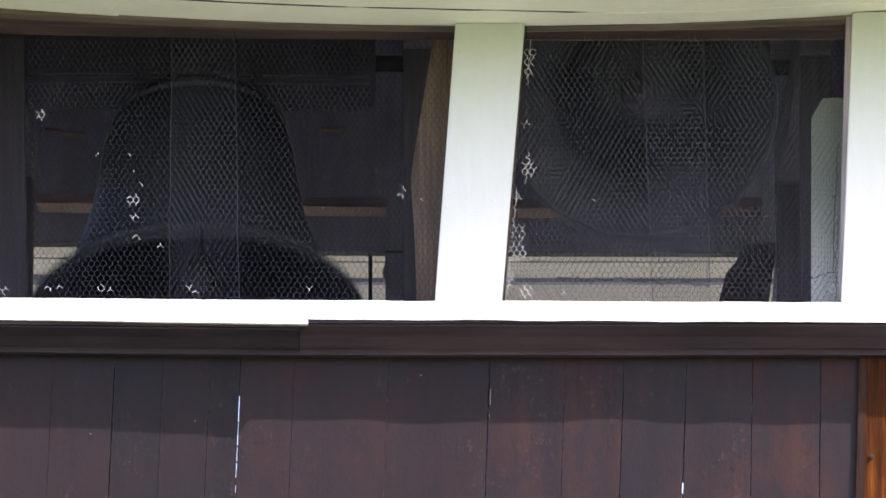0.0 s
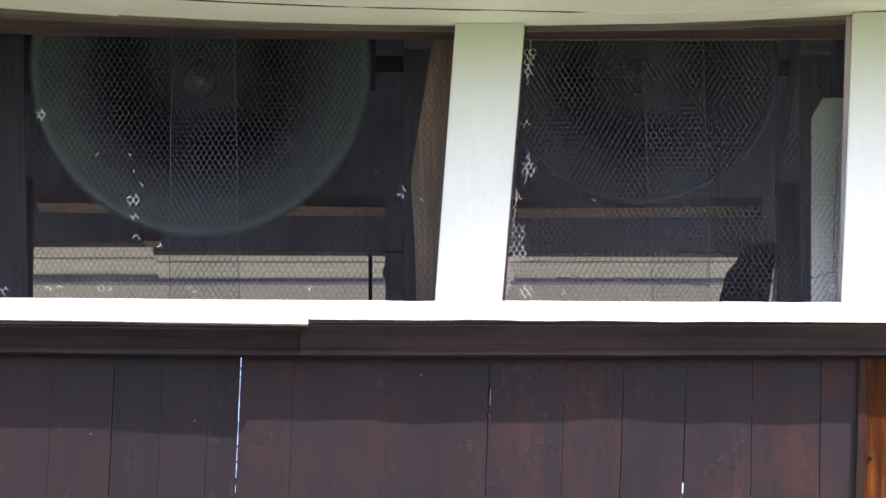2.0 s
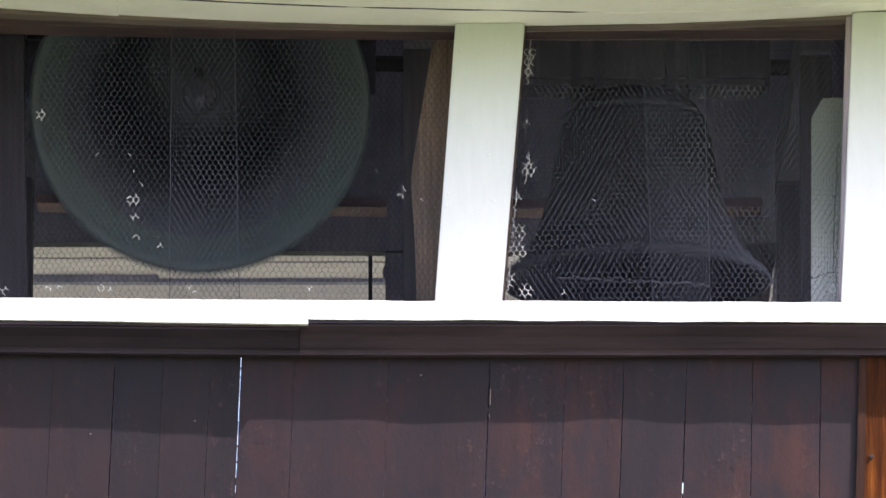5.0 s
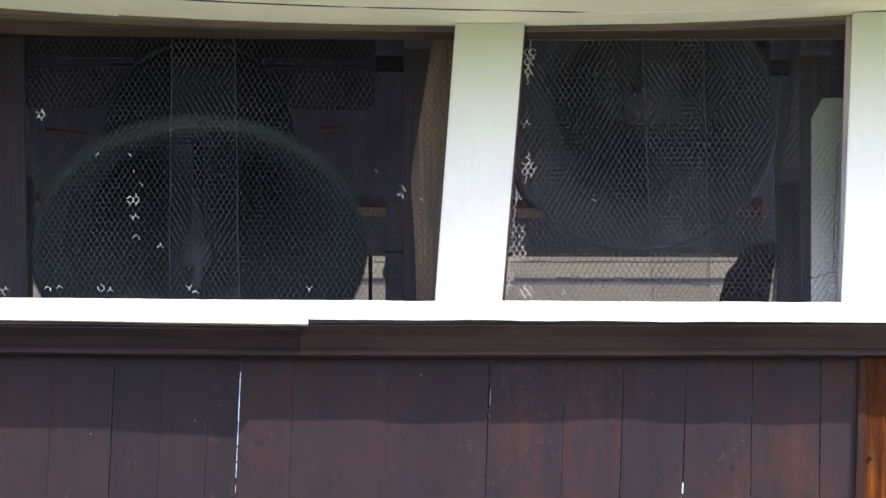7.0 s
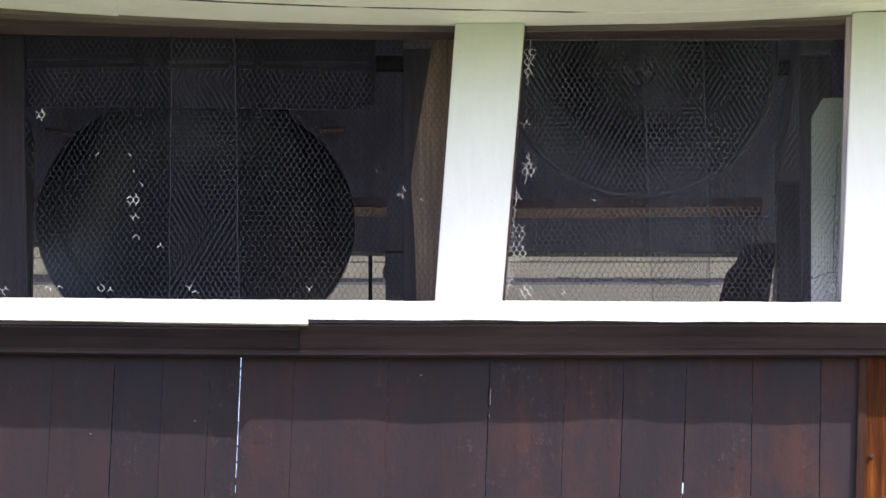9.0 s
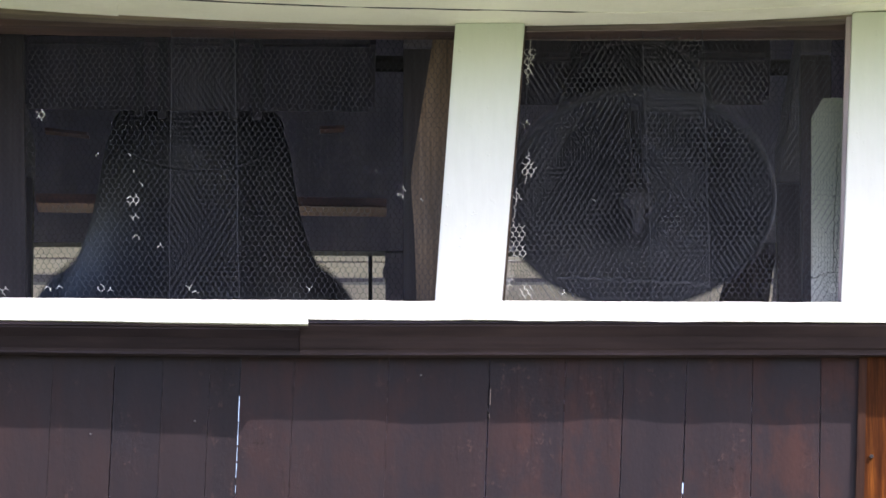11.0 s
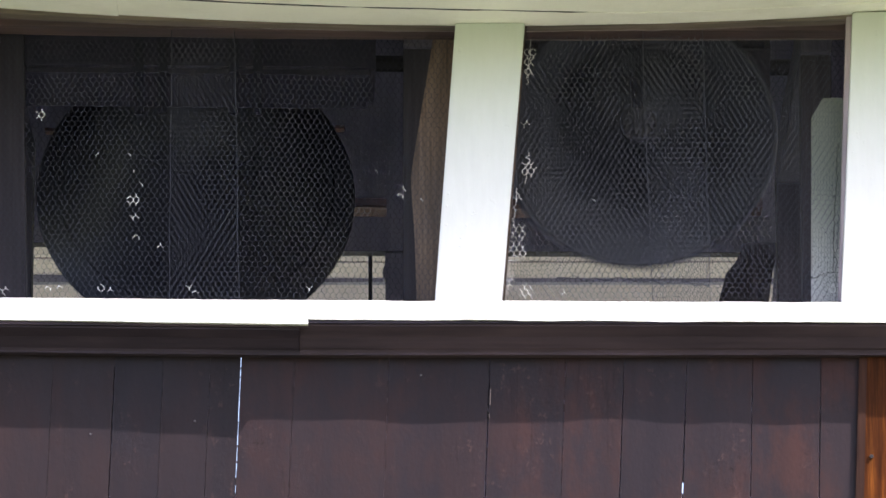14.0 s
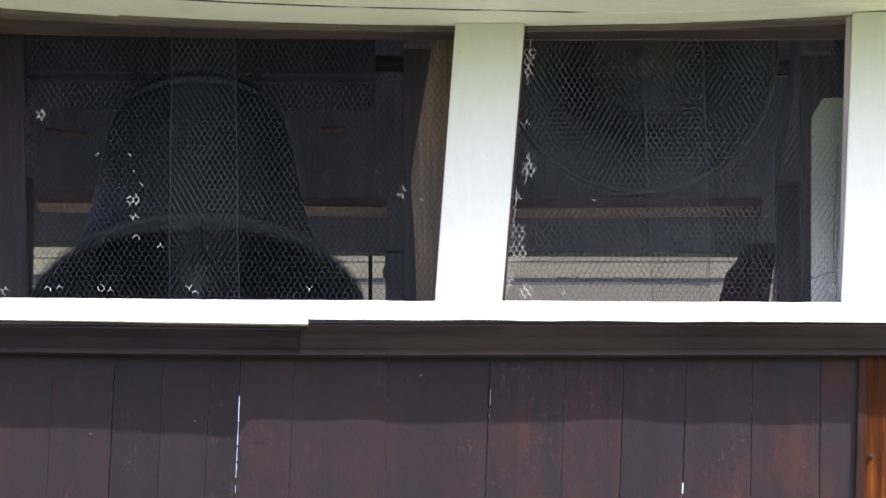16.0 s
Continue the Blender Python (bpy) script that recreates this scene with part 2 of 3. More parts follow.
# ---- ground ----
bm = bmesh.new()
R = 900.0
n = 40
for i in range(n + 1):
    for j in range(n + 1):
        s = lambda k: math.copysign(abs(2 * k / n - 1) ** 2.2, 2 * k / n - 1) * R
        x, y = s(i), s(j)
        bm.verts.new((x, y, 0.12 * noise.noise(Vector((x * 0.05, y * 0.05, 0))) if math.hypot(x, y) > 4 else 0.0))
bm.verts.ensure_lookup_table()
for i in range(n):
    for j in range(n):
        bm.faces.new([bm.verts[k] for k in (i * (n + 1) + j, (i + 1) * (n + 1) + j, (i + 1) * (n + 1) + j + 1, i * (n + 1) + j + 1)])
thing("ground", bm, GRASS, "sunlit green meadow grass round the belfry", "ground", "structure")

# ---- tower below the openings ----
bm = bmesh.new()
for x0, x1, y0, y1 in ((LEFT, RIGHT, 0.06, 0.16), (LEFT, RIGHT, DEPTH - 0.1, DEPTH), (LEFT, LEFT + 0.1, 0.16, DEPTH - 0.1), (RIGHT - 0.1, RIGHT, 0.16, DEPTH - 0.1)):
    block(bm, x0, x1, y0, y1, 0.0, 5.7)
thing("wall_lower", bm, PLANK, "dark stained timber wall of the belfry below the openings", "wall", "structure")
bm = bmesh.new()
block(bm, LEFT + 0.1, RIGHT - 0.1, 0.16, DEPTH - 0.1, 5.62, 5.7)
thing("floor", bm, GLOOM, "dark bare plank floor inside the belfry", "floor", "structure")

# side and rear walls round the bells
# the side openings are unseen, added to let more skylight onto the bells
bm = bmesh.new()
for y0, y1, z0, z1 in ((0.2, 0.6, 5.704, 8.6), (2.9, DEPTH, 5.704, 8.6), (0.6, 2.9, 5.704, 7.46), (0.6, 2.9, 7.66, 8.6)):
    block(bm, LEFT, LEFT + 0.06, y0, y1, z0, z1)
thing("wall_west", bm, GLOOM, "dark boarded side wall with an unseen opening added to lighten the interior", "wall", "structure")
bm = bmesh.new()
for y0, y1, z0, z1 in ((0.2, 0.6, 5.704, 8.6), (2.9, DEPTH, 5.704, 8.6), (0.6, 2.9, 5.704, 7.30), (0.6, 2.9, 7.66, 8.6)):
    block(bm, RIGHT - 0.06, RIGHT, y0, y1, z0, z1)
thing("wall_east", bm, GLOOM, "dark boarded side wall with an unseen opening added to lighten the interior", "wall", "structure")
bm = bmesh.new()
block(bm, LEFT + 0.06, RIGHT - 0.06, DEPTH - 0.08, DEPTH, 5.704, SILL)
# the head of the rear opening steps down along its length
slab(bm, [(LEFT + 0.06, 7.7788), (-1.0425, 7.7788), (-1.0425, 7.7496), (RIGHT - 0.06, 7.7391), (RIGHT - 0.06, 8.6), (LEFT + 0.06, 8.6)], DEPTH - 0.08, DEPTH)
slab(bm, [(LEFT + 0.06, SILL), (-1.5156, 7.5057), (-1.5064, 7.5803), (-1.4824, 7.6135), (-1.4890, 7.6592), (-1.4772, 7.6924), (-1.4897, 7.7215), (-1.4821, 7.7672), (LEFT + 0.06, 7.7672)], DEPTH - 0.08, DEPTH)
slab(bm, [(0.1953, SILL), (0.1953, 7.7381), (-0.2070, 7.7381), (-0.2090, 7.6924), (-0.2171, 7.6758), (-0.2171, 7.6571), (-0.2069, 7.6384), (-0.2067, 7.5057)], DEPTH - 0.08, DEPTH)
slab(bm, [(1.1903, 7.6891), (RIGHT - 0.06, 7.6891), (RIGHT - 0.06, SILL), (1.1738, 7.4397)], DEPTH - 0.08, DEPTH)
slab(bm, [(1.1117, 7.7725), (RIGHT - 0.06, 7.7725), (RIGHT - 0.06, 7.6891 + 0.001), (1.1903, 7.6891)], DEPTH - 0.078, DEPTH - 0.002)
thing("wall_north", bm, GLOOM, "dark rear wall with two openings onto pale eaves", "wall", "structure")
# dark strip added so that the head's underside reads as shaded
bm = bmesh.new()
slab(bm, [(LEFT + 0.07, 7.7768), (-1.0435, 7.7768), (-1.0435, 7.7784), (LEFT + 0.07, 7.7784)], DEPTH - 0.079, DEPTH - 0.001)
slab(bm, [(-1.0415, 7.7474), (RIGHT - 0.07, 7.7369), (RIGHT - 0.07, 7.7387), (-1.0415, 7.7492)], DEPTH - 0.079, DEPTH - 0.001)
thing("trim", bm, FRAME_WOOD, "dark strip added under the rear wall's head in place of shade", "lining", "structure")
bm = bmesh.new()
block(bm, LEFT, RIGHT, 0.06, DEPTH, 8.6, 8.68)
thing("ceiling", bm, GLOOM, "grey boarded ceiling above the bells", "ceiling", "structure")
# roof: a low hipped cap
bm = bmesh.new()
o = 0.56
cs = [bm.verts.new(v) for v in ((LEFT - o, -o, 7.98), (RIGHT + o, -o, 7.98), (RIGHT + o, DEPTH + o, 7.98), (LEFT - o, DEPTH + o, 7.98))]
top = bm.verts.new(((LEFT + RIGHT) / 2, DEPTH / 2, 10.6))
for k in range(4):
    bm.faces.new((cs[k], cs[(k + 1) % 4], top))
thing("roof", bm, PLANK, "dark pyramidal roof over the belfry", "roof", "structure")


# ---- near eaves, seen from below ----
def eave_sag(x):
    return (0.0255 if x < 0.15 else 0.0265) * (x - 0.15) ** 2


soffit = tagged(new("soffit_1"), "pale painted eaves boards, sagging, lit from the grass below", "eaves", "", "structure")
NOTCH = -1.0402


def seam(x):
    """How far the joint between the two inner boards strays from the wall."""
    u = min(1.6, x - NOTCH)
    return -0.049 + 0.036 * u + 0.09 * max(0.0, u - 0.9) ** 2


for k, (y1, y0, xa, xb, dz) in enumerate(((0.0, -0.40, LEFT - 0.5, NOTCH, -0.004), (0.0, -0.196, NOTCH + 0.001, RIGHT + 0.5, 0.0), (-0.201, -0.40, NOTCH + 0.001, RIGHT + 0.5, 0.0025), (-0.404, -0.575, LEFT - 0.5, RIGHT + 0.5, 0.0))):
    z = 7.7939 + dz
    bm = bmesh.new()
    rail(bm, xa, xb, [(y1, z), (y1, z + 0.028), (y0, z + 0.028), (y0, z)], eave_sag, 0.0016, 90, k * 7.0)
    for v in bm.verts:
        # the inner board widens along its length, and its joint closes where it is tight
        if k == 1 and v.co.y < -0.1 or k == 2 and v.co.y > -0.3:
            v.co.y += seam(v.co.x)
            if k == 2:
                v.co.y += 0.0045 * min(1.0, max(0.0, (v.co.x - 0.45) / 0.15)) + 0.0022 * noise.noise(Vector((v.co.x * 6, 3, 1)))
    part("soffit_board", bm, SOFFIT, soffit)
# dark strip laid in the joint to paint the shade of its gap
bm = bmesh.new()
rail(bm, NOTCH + 0.001, 0.55, [(-0.1962, 7.7934), (-0.1962, 7.81), (-0.1984, 7.81), (-0.1984, 7.7934)], eave_sag, 0.0016, 90, 7.0)
for v in bm.verts:
    v.co.y += seam(v.co.x) + 0.002 * noise.noise(Vector((v.co.x * 9, 1, 1)))
    v.co.z += 0.006 * max(0.0, noise.noise(Vector((v.co.x * 9, 5, 2))) + 0.05 + 0.7 * v.co.x)
part("joint", bm, FRAME_WOOD, soffit, "dark strip standing in for the open joint's shade")
bm = bmesh.new()
rail(bm, LEFT - 0.56, RIGHT + 0.56, [(-0.577, 7.792), (-0.577, 8.02), (-0.60, 8.02), (-0.60, 7.792)], eave_sag, 0.002, 60, 3.3)
thing("fascia", bm, WHITE, "white painted fascia board along the eaves", "fascia", "structure")

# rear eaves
rear = tagged(new("soffit_2"), "painted eaves boards beyond the rear opening, lightened in place of bounce light", "eaves", "", "structure")
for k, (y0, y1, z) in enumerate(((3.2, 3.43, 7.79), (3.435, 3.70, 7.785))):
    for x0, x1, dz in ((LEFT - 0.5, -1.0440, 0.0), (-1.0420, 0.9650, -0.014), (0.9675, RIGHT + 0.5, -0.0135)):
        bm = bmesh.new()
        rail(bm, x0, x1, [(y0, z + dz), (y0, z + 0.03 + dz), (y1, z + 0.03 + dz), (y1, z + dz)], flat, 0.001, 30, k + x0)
        part("soffit_board", bm, REAR_LIGHTENED, rear)
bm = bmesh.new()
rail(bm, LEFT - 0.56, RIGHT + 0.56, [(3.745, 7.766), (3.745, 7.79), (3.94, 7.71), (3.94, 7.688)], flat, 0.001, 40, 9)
thing("fascia", bm, REAR_LIGHTENED, "painted rear fascia board of the eaves, lightened in place of bounce light", "fascia", "structure")

# filler added to shut out sky and stand in for the gap's shade
bm = bmesh.new()
block(bm, LEFT - 0.5, RIGHT + 0.5, 3.701, 3.749, 7.757, 7.83)
thing("batten", bm, GLOOM, "strip added to darken the gap behind the rear fascia", "batten", "structure")

# lintel over the near openings
lintel = tagged(new("lintel"), "weathered brown timber lintel over the openings", "lintel", "", "structure")
bm = bmesh.new()
rail(bm, LEFT + 0.06, RIGHT - 0.06, [(0.004, 7.7940), (0.004, 7.994), (0.075, 7.994), (0.075, 7.7940)], lambda x: 0.7 * eave_sag(x), 0.0025, 70, 0.2)
part("lintel_board", bm, LINTEL_GREY, lintel)


def lower_sag(x):
    return (0.3 if x < 0.15 else 0.05) * eave_sag(x)


bm = bmesh.new()
rail(bm, LEFT + 0.06, RIGHT - 0.06, [(0.079, 7.7975), (0.079, 8.0), (0.20, 8.0), (0.20, 7.7975)], lower_sag, 0.0025, 70, 3.95)
part("lintel_board", bm, LINTEL_RED, lintel, "dull red-brown inner board")
# pale strips paint in the light that the worn lower edges catch
bm = bmesh.new()
rail(bm, LEFT + 0.06, RIGHT - 0.06, [(0.0705, 7.7925), (0.0705, 7.800), (0.0775, 7.800), (0.0775, 7.7935)], lambda x: 0.7 * eave_sag(x), 0.003, 110, 0.2)
part("arris", bm, LIT_ARRIS, lintel, "worn lower edge, pale with caught light in its colour")
bm = bmesh.new()
rail(bm, 0.2, RIGHT - 0.06, [(0.196, 7.7945), (0.196, 7.799), (0.202, 7.799), (0.202, 7.7955)], lower_sag, 0.0012, 90, 3.95)
part("arris", bm, LIT_ARRIS, lintel, "worn lower edge, pale with caught light in its colour")

# ---- the white posts ----
post = tagged(new("post_1"), "white painted boarded post, green with algae at its head", "post", "", "structure")
bm = bmesh.new()
slab(bm, [(-0.0269, 6.8757), (0.1866, 6.8739), (0.2623, 7.7950), (0.0398, 7.7950)], -0.04, 0.0, 0.004)
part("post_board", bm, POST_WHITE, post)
bm = bmesh.new()
slab(bm, [(-0.0251, 6.8750), (0.0233, 6.8732), (0.0306, 7.0717), (-0.0090, 7.0809)], -0.043, -0.0395, 0.001)
part("patch", bm, WHITE, post, "thin white patch at the post's foot")
bm = bmesh.new()
slab(bm, [(0.0288, 6.8935), (0.1959, 6.8935), (0.2681, 7.8051), (0.0562, 7.8051)], 0.003, 0.055)
part("post_core", bm, OLD_Y, post, "dark unpainted timber core")

post = tagged(new("post_2"), "wide white painted corner board, green with algae at its head", "post", "", "structure")
bm = bmesh.new()
slab(bm, [(1.2650, 6.8775), (1.5359, 6.8775), (1.5668, 7.8360), (1.3116, 7.8286)], -0.04, 0.0, 0.003)
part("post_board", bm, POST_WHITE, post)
bm = bmesh.new()
slab(bm, [(1.2582, 6.8935), (1.5386, 6.8935), (1.5694, 7.8462), (1.2937, 7.8238)], 0.003, 0.06)
part("post_core", bm, MAUVE, post, "faded grey timber core")
bm = bmesh.new()
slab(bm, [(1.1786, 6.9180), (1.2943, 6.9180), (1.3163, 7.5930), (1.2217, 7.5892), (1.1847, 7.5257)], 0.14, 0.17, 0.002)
part("inner_board", bm, SHADED_WHITE, post, "white inner board, eaves shade painted green-grey towards its top")

post = tagged(new("post_3"), "white painted corner board at the belfry's far end", "post", "", "structure")
bm = bmesh.new()
slab(bm, [(-1.7477, 6.8775), (-1.4875, 6.8775), (-1.4456, 7.8360), (-1.7441, 7.8360)], -0.04, 0.0, 0.003)
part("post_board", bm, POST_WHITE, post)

# brown inner timbers behind the posts
bm = bmesh.new()
slab(bm, [(-0.0830, 6.8900), (0.0399, 6.8900), (0.0840, 7.8555), (-0.0237, 7.8555), (-0.0874, 7.4521), (-0.1040, 7.3400), (-0.0920, 7.1700)], 0.2, 0.32, 0.004)
thing("inner_post", bm, INNER_WOOD, "rough brown slanting timber behind the white post", "post")
bm = bmesh.new()
slab(bm, [(-1.6941, 6.9484), (-1.3530, 6.9484), (-1.3759, 7.9693), (-1.7088, 7.9693)], 0.5, 0.62, 0.004)
thing("inner_post", bm, FRAME_WOOD, "dark brown timber corner post inside the belfry", "post")


# ---- sill, moulding and planks ----
bm = bmesh.new()
rail(bm, LEFT - 0.08, -0.4265, [(-0.16, 6.7916), (-0.16, 6.8682), (0.05, 6.8682 + 0.035), (0.05, 6.7916)], flat, 0.0016, 220, 1.0, lambda x, k: -0.0125 * (x + 1.41) + (0.0062 * (-0.4265 - x) if k in (0, 3) else 0.0))
for v in bm.verts:
    if v.co.y < -0.1:
        v.co.y -= 0.016 * (v.co.x + 1.41) + 0.006 * noise.noise(Vector((v.co.x * 4, 0, 2)))
thing("sill", bm, WHITE, "older white painted sloping sill board, thicker at the joint", "sill", "structure")
bm = bmesh.new()
rail(bm, -0.4265 + 0.001, RIGHT + 0.08, [(-0.157, 6.7940), (-0.157, 6.8579), (0.05, 6.8579 + 0.035), (0.05, 6.7940)], flat, 0.0020, 300, 4.0, lambda x, k: -0.004 * (x - 0.2) + (0.0016 * (1.3 - x) if k in (0, 3) else 0.0))
for v in bm.verts:
    if v.co.y < -0.1:
        v.co.y += 0.014 * noise.noise(Vector((v.co.x * 3.5, 0, 7)))
thing("sill", bm, WHITE, "sunlit white painted sloping sill board with chipped edge", "sill", "structure")

JOIN = -0.4265
for x0, x1, zs, zb, sd, tilt in ((LEFT - 0.02, -0.4549, 6.7916, 6.7105, 1.0, 0.011), (-0.4549 + 0.001, RIGHT + 0.02, 6.7940, 6.7014, 5.0, 0.0)):
    bm = bmesh.new()
    fall = lambda x: -tilt * (x + 1.41)
    rail(bm, x0, x1, [(0.0, zs - 0.008), (-0.140, zs - 0.008), (-0.138, zs - 0.013), (-0.095, zs * 0.45 + zb * 0.55 + 0.012), (-0.060, zb + 0.025), (-0.051, zb + 0.020), (-0.045, zb + 0.013), (-0.043, zb + 0.006), (0.0, zb + 0.006)], fall, 0.001, 60, sd)
    thing("trim", bm, TRIM, "dark stained moulding under the white sill", "moulding", "structure")
    bm = bmesh.new()
    rail(bm, x0 if sd < 2 else JOIN + 0.001, JOIN if sd < 2 else x1, [(0.0, zs + 0.004), (-0.148, zs + 0.004), (-0.148, zs - 0.006), (0.0, zs - 0.006)], fall, 0.0006, 60, sd)
    thing("drip_board", bm, TRIM, "dark stained board under the white sill", "drip board", "structure")

wall = tagged(new("wall_south"), "dark red-brown stained vertical planks with open joints", "wall", "", "structure")
JOINTS = (-1.78, -1.62, -1.42, -1.235, -1.0389, -0.8846, -0.7357, -0.6388, -0.4683, -0.1687, 0.1525, 0.3930, 0.5778, 0.7769, 0.9851, 1.2022, 1.3224)
GAPS = {4: 0.003, 7: 0.0027, 8: 0.0012, 9: 0.0004, 10: 0.0042, 11: 0.0004, 12: 0.0030, 13: 0.0046, 14: 0.0032, 15: 0.0038}
ztop = 6.7686
for k, (a, b) in enumerate(zip(JOINTS, JOINTS[1:])):
    g0, g1 = GAPS.get(k, 0.001) / 2, GAPS.get(k + 1, 0.001) / 2
    la, lb = (0.038 if j < 14 else 0.024 for j in (k, k + 1))
    d = random.uniform(-0.002, 0.002)
    bm = bmesh.new()
    low, fall = 5.6, ztop - 5.6
    open_by = lambda f, g: g if g < 0.0005 or abs(g - 0.00135) < 1e-6 else g * min(1.0, max(0.2, (0.97 - f) / 0.14))
    edge = lambda x, g, lean, side: [(x + open_by(f, abs(g)) * math.copysign(1, g) - fall * lean * (1 - f) + 0.0012 * noise.noise(Vector((f * 75, x * 9, side))), low + fall * f) for f in [i / 72 for i in range(73)]]
    slab(bm, edge(a, g0, la, 0.0) + edge(b, -g1, lb, 5.0)[::-1], d, 0.03, 0.0005)
    part("plank", bm, PLANK_GREY if k < 7 else PLANK_WORN if k < 10 else PLANK, wall)
CRACK, SLIT, SLOT = -0.6388, 0.1490, 0.7557
# unseen boards added to keep skylight out of most joints
for xa, xb, za, zb in ((LEFT, CRACK - 0.09, 5.705, ztop), (CRACK + 0.02, SLIT - 0.012, 5.705, ztop), (SLIT - 0.0115, SLIT + 0.0115, 5.705, 6.5155), (SLIT - 0.0115, SLIT + 0.0115, 6.5392, 6.5594), (SLIT - 0.0115, SLIT + 0.0115, 6.6180, ztop), (SLIT + 0.012, SLOT - 0.012, 5.705, ztop), (SLOT - 0.0115, SLOT + 0.0115, 6.3128, ztop), (SLOT + 0.012, RIGHT - 0.06, 5.705, ztop)):
    bm = bmesh.new()
    block(bm, xa, xb, 0.034, 0.056, za, zb)
    part("lining", bm, GLOOM, wall, "inner boards added to block light through the joints")
for x, z in ((-0.0699, 6.6503), (-0.7862, 6.5022), (-1.1171, 6.4602)):
    bm = bmesh.new()
    bmesh.ops.create_cone(bm, cap_ends=True, segments=10, radius1=0.0035, radius2=0.0025, depth=0.006, matrix=Matrix.Translation((x, -0.004, z)) @ pose(0, 0, 0, 90))
    part("nail", bm, NAIL, wall, "small grey nail head")
for x, z, h in ((*(-0.6412, 6.6794), 0.004), (*(-0.6411, 6.6501), 0.003), (*(-0.6425, 6.5915), 0.003), (*(-0.6438, 6.5037), 0.003), (*(-0.6452, 6.4270), 0.005), (*(-0.6467, 6.3759), 0.004), (*(-0.6481, 6.3139), 0.014), (*(-0.6479, 6.2738), 0.004)):
    bm = bmesh.new()
    slab(bm, [(x - 0.012, z - h), (x + 0.012, z - 0.6 * h), (x + 0.012, z + 0.5 * h), (x - 0.012, z + h)], 0.0305, 0.0335)
    part("splinter", bm, PLANK_GREY, wall)
# pale slivers stand in for light coming through the open joint
for (x, z), h in (((0.1497, 6.5800), 0.026), ((0.1460, 6.5196), 0.009)):
    bm = bmesh.new()
    slab(bm, [(x - 0.0016, z - h), (x + 0.0008, z - h), (x + 0.0022, z + h), (x + 0.0006, z + h)], -0.0035, 0.012)
    part("splinter", bm, JOINT_LIGHT, wall, "pale sliver standing in for light through an open joint")
# corner board
bm = bmesh.new()
slab(bm, [(1.3038, 6.2186), (1.5288, 6.2186), (1.5362, 6.7734), (1.3263, 6.7734)], -0.012, 0.028, 0.004)
thing("corner_board", bm, ORANGE, "orange-brown varnished pine corner board", "corner board", "structure")

bm = bmesh.new()
slab(bm, [(1.3017, 6.2175), (1.3303, 6.2175), (1.3471, 6.7428), (1.3198, 6.7025)], -0.018, -0.0115, 0.002)
thing("trim", bm, VARNISH, "dark upright edge moulding beside the planks", "moulding", "structure")

bm = bmesh.new()
bmesh.ops.create_cone(bm, cap_ends=True, segments=12, radius1=0.0075, radius2=0.006, depth=0.006, matrix=Matrix.Translation((1.3560, -0.0185, 6.3850)) @ pose(0, 0, 0, 90))
thing("nail", bm, IRON, "black nail head in the varnished corner board", "nail")

# ---- rear details: rail, bar, braces ----
for (xa, za), (xb, zb) in (((-1.4486, 7.8505), (-0.2009, 7.8340)), ((0.1527, 7.8278), (1.1370, 7.8361))):
    bm = bmesh.new()
    slab(bm, [(xa, za), (xb, zb), (xb, zb + 0.035), (xa, za + 0.035)], 2.80, 2.96, 0.004)
    thing("tie_beam", bm, RED_BEAM, "reddish brown tie beam along the rear wall", "beam", "", False, "rear tie beams")
bm = bmesh.new()
block(bm, -0.2688, -0.2545, 3.215, 3.227, 6.8, 7.765)
thing("bar", bm, IRON, "thin dark upright bar in the rear opening", "bar")
bm = bmesh.new()
slab(bm, [(0.9531, 7.4187), (1.1493, 7.4187), (1.1800, 7.6714), (1.2091, 7.7503), (1.0772, 7.7503), (1.0461, 7.6714), (1.0135, 7.6424)], 3.0, 3.1, 0.004)
thing("brace", bm, FRAME_WOOD, "dark slanting timber brace beside the rear opening", "brace")
bm = bmesh.new()
block(bm, -1.0717, -1.0109, 3.0, 3.1, 7.7558, 7.8326, 0.004)
thing("wood_block", bm, RED_BEAM, "small brown stacked wooden block on the rear wall", "wood block")

bm = bmesh.new()
slab(bm, [(-1.4224, 8.1282), (-1.2647, 8.1116), (-1.2648, 8.1219), (-1.4226, 8.1406)], 2.86, 2.92)
thing("lath", bm, RED_BEAM, "thin brown lath nailed on the rear wall", "lath")
bm = bmesh.new()
slab(bm, [(-0.4405, 8.1323), (-0.3516, 8.1365), (-0.3516, 8.1489), (-0.4405, 8.1448)], 2.86, 2.92)
thing("lath", bm, RED_BEAM, "short brown lath nailed on the rear wall", "lath")

# ---- bell frame ----
AX_Y = 1.5
for x, z in ((-1.4896, 8.0447), (-0.0806, 8.0447), (0.1113, 8.0250), (1.2208, 8.0250)):
    z -= 0.03
    bm = bmesh.new()
    block(bm, x - 0.05, x + 0.05, 0.5, 2.6, z - 0.16, z, 0.006)
    thing("bell_beam", bm, HEADSTOCK, "heavy dark beam carrying a bell bearing", "beam", "", False, "bell frame beams")
    for y in (0.62, 2.48):
        bm = bmesh.new()
        block(bm, x - 0.05, x + 0.05, y - 0.07, y + 0.07, 5.7, z - 0.16, 0.005)
        thing("frame_post", bm, FRAME_WOOD, "dark upright timber of the bell frame", "post", "", False, "bell frame posts")


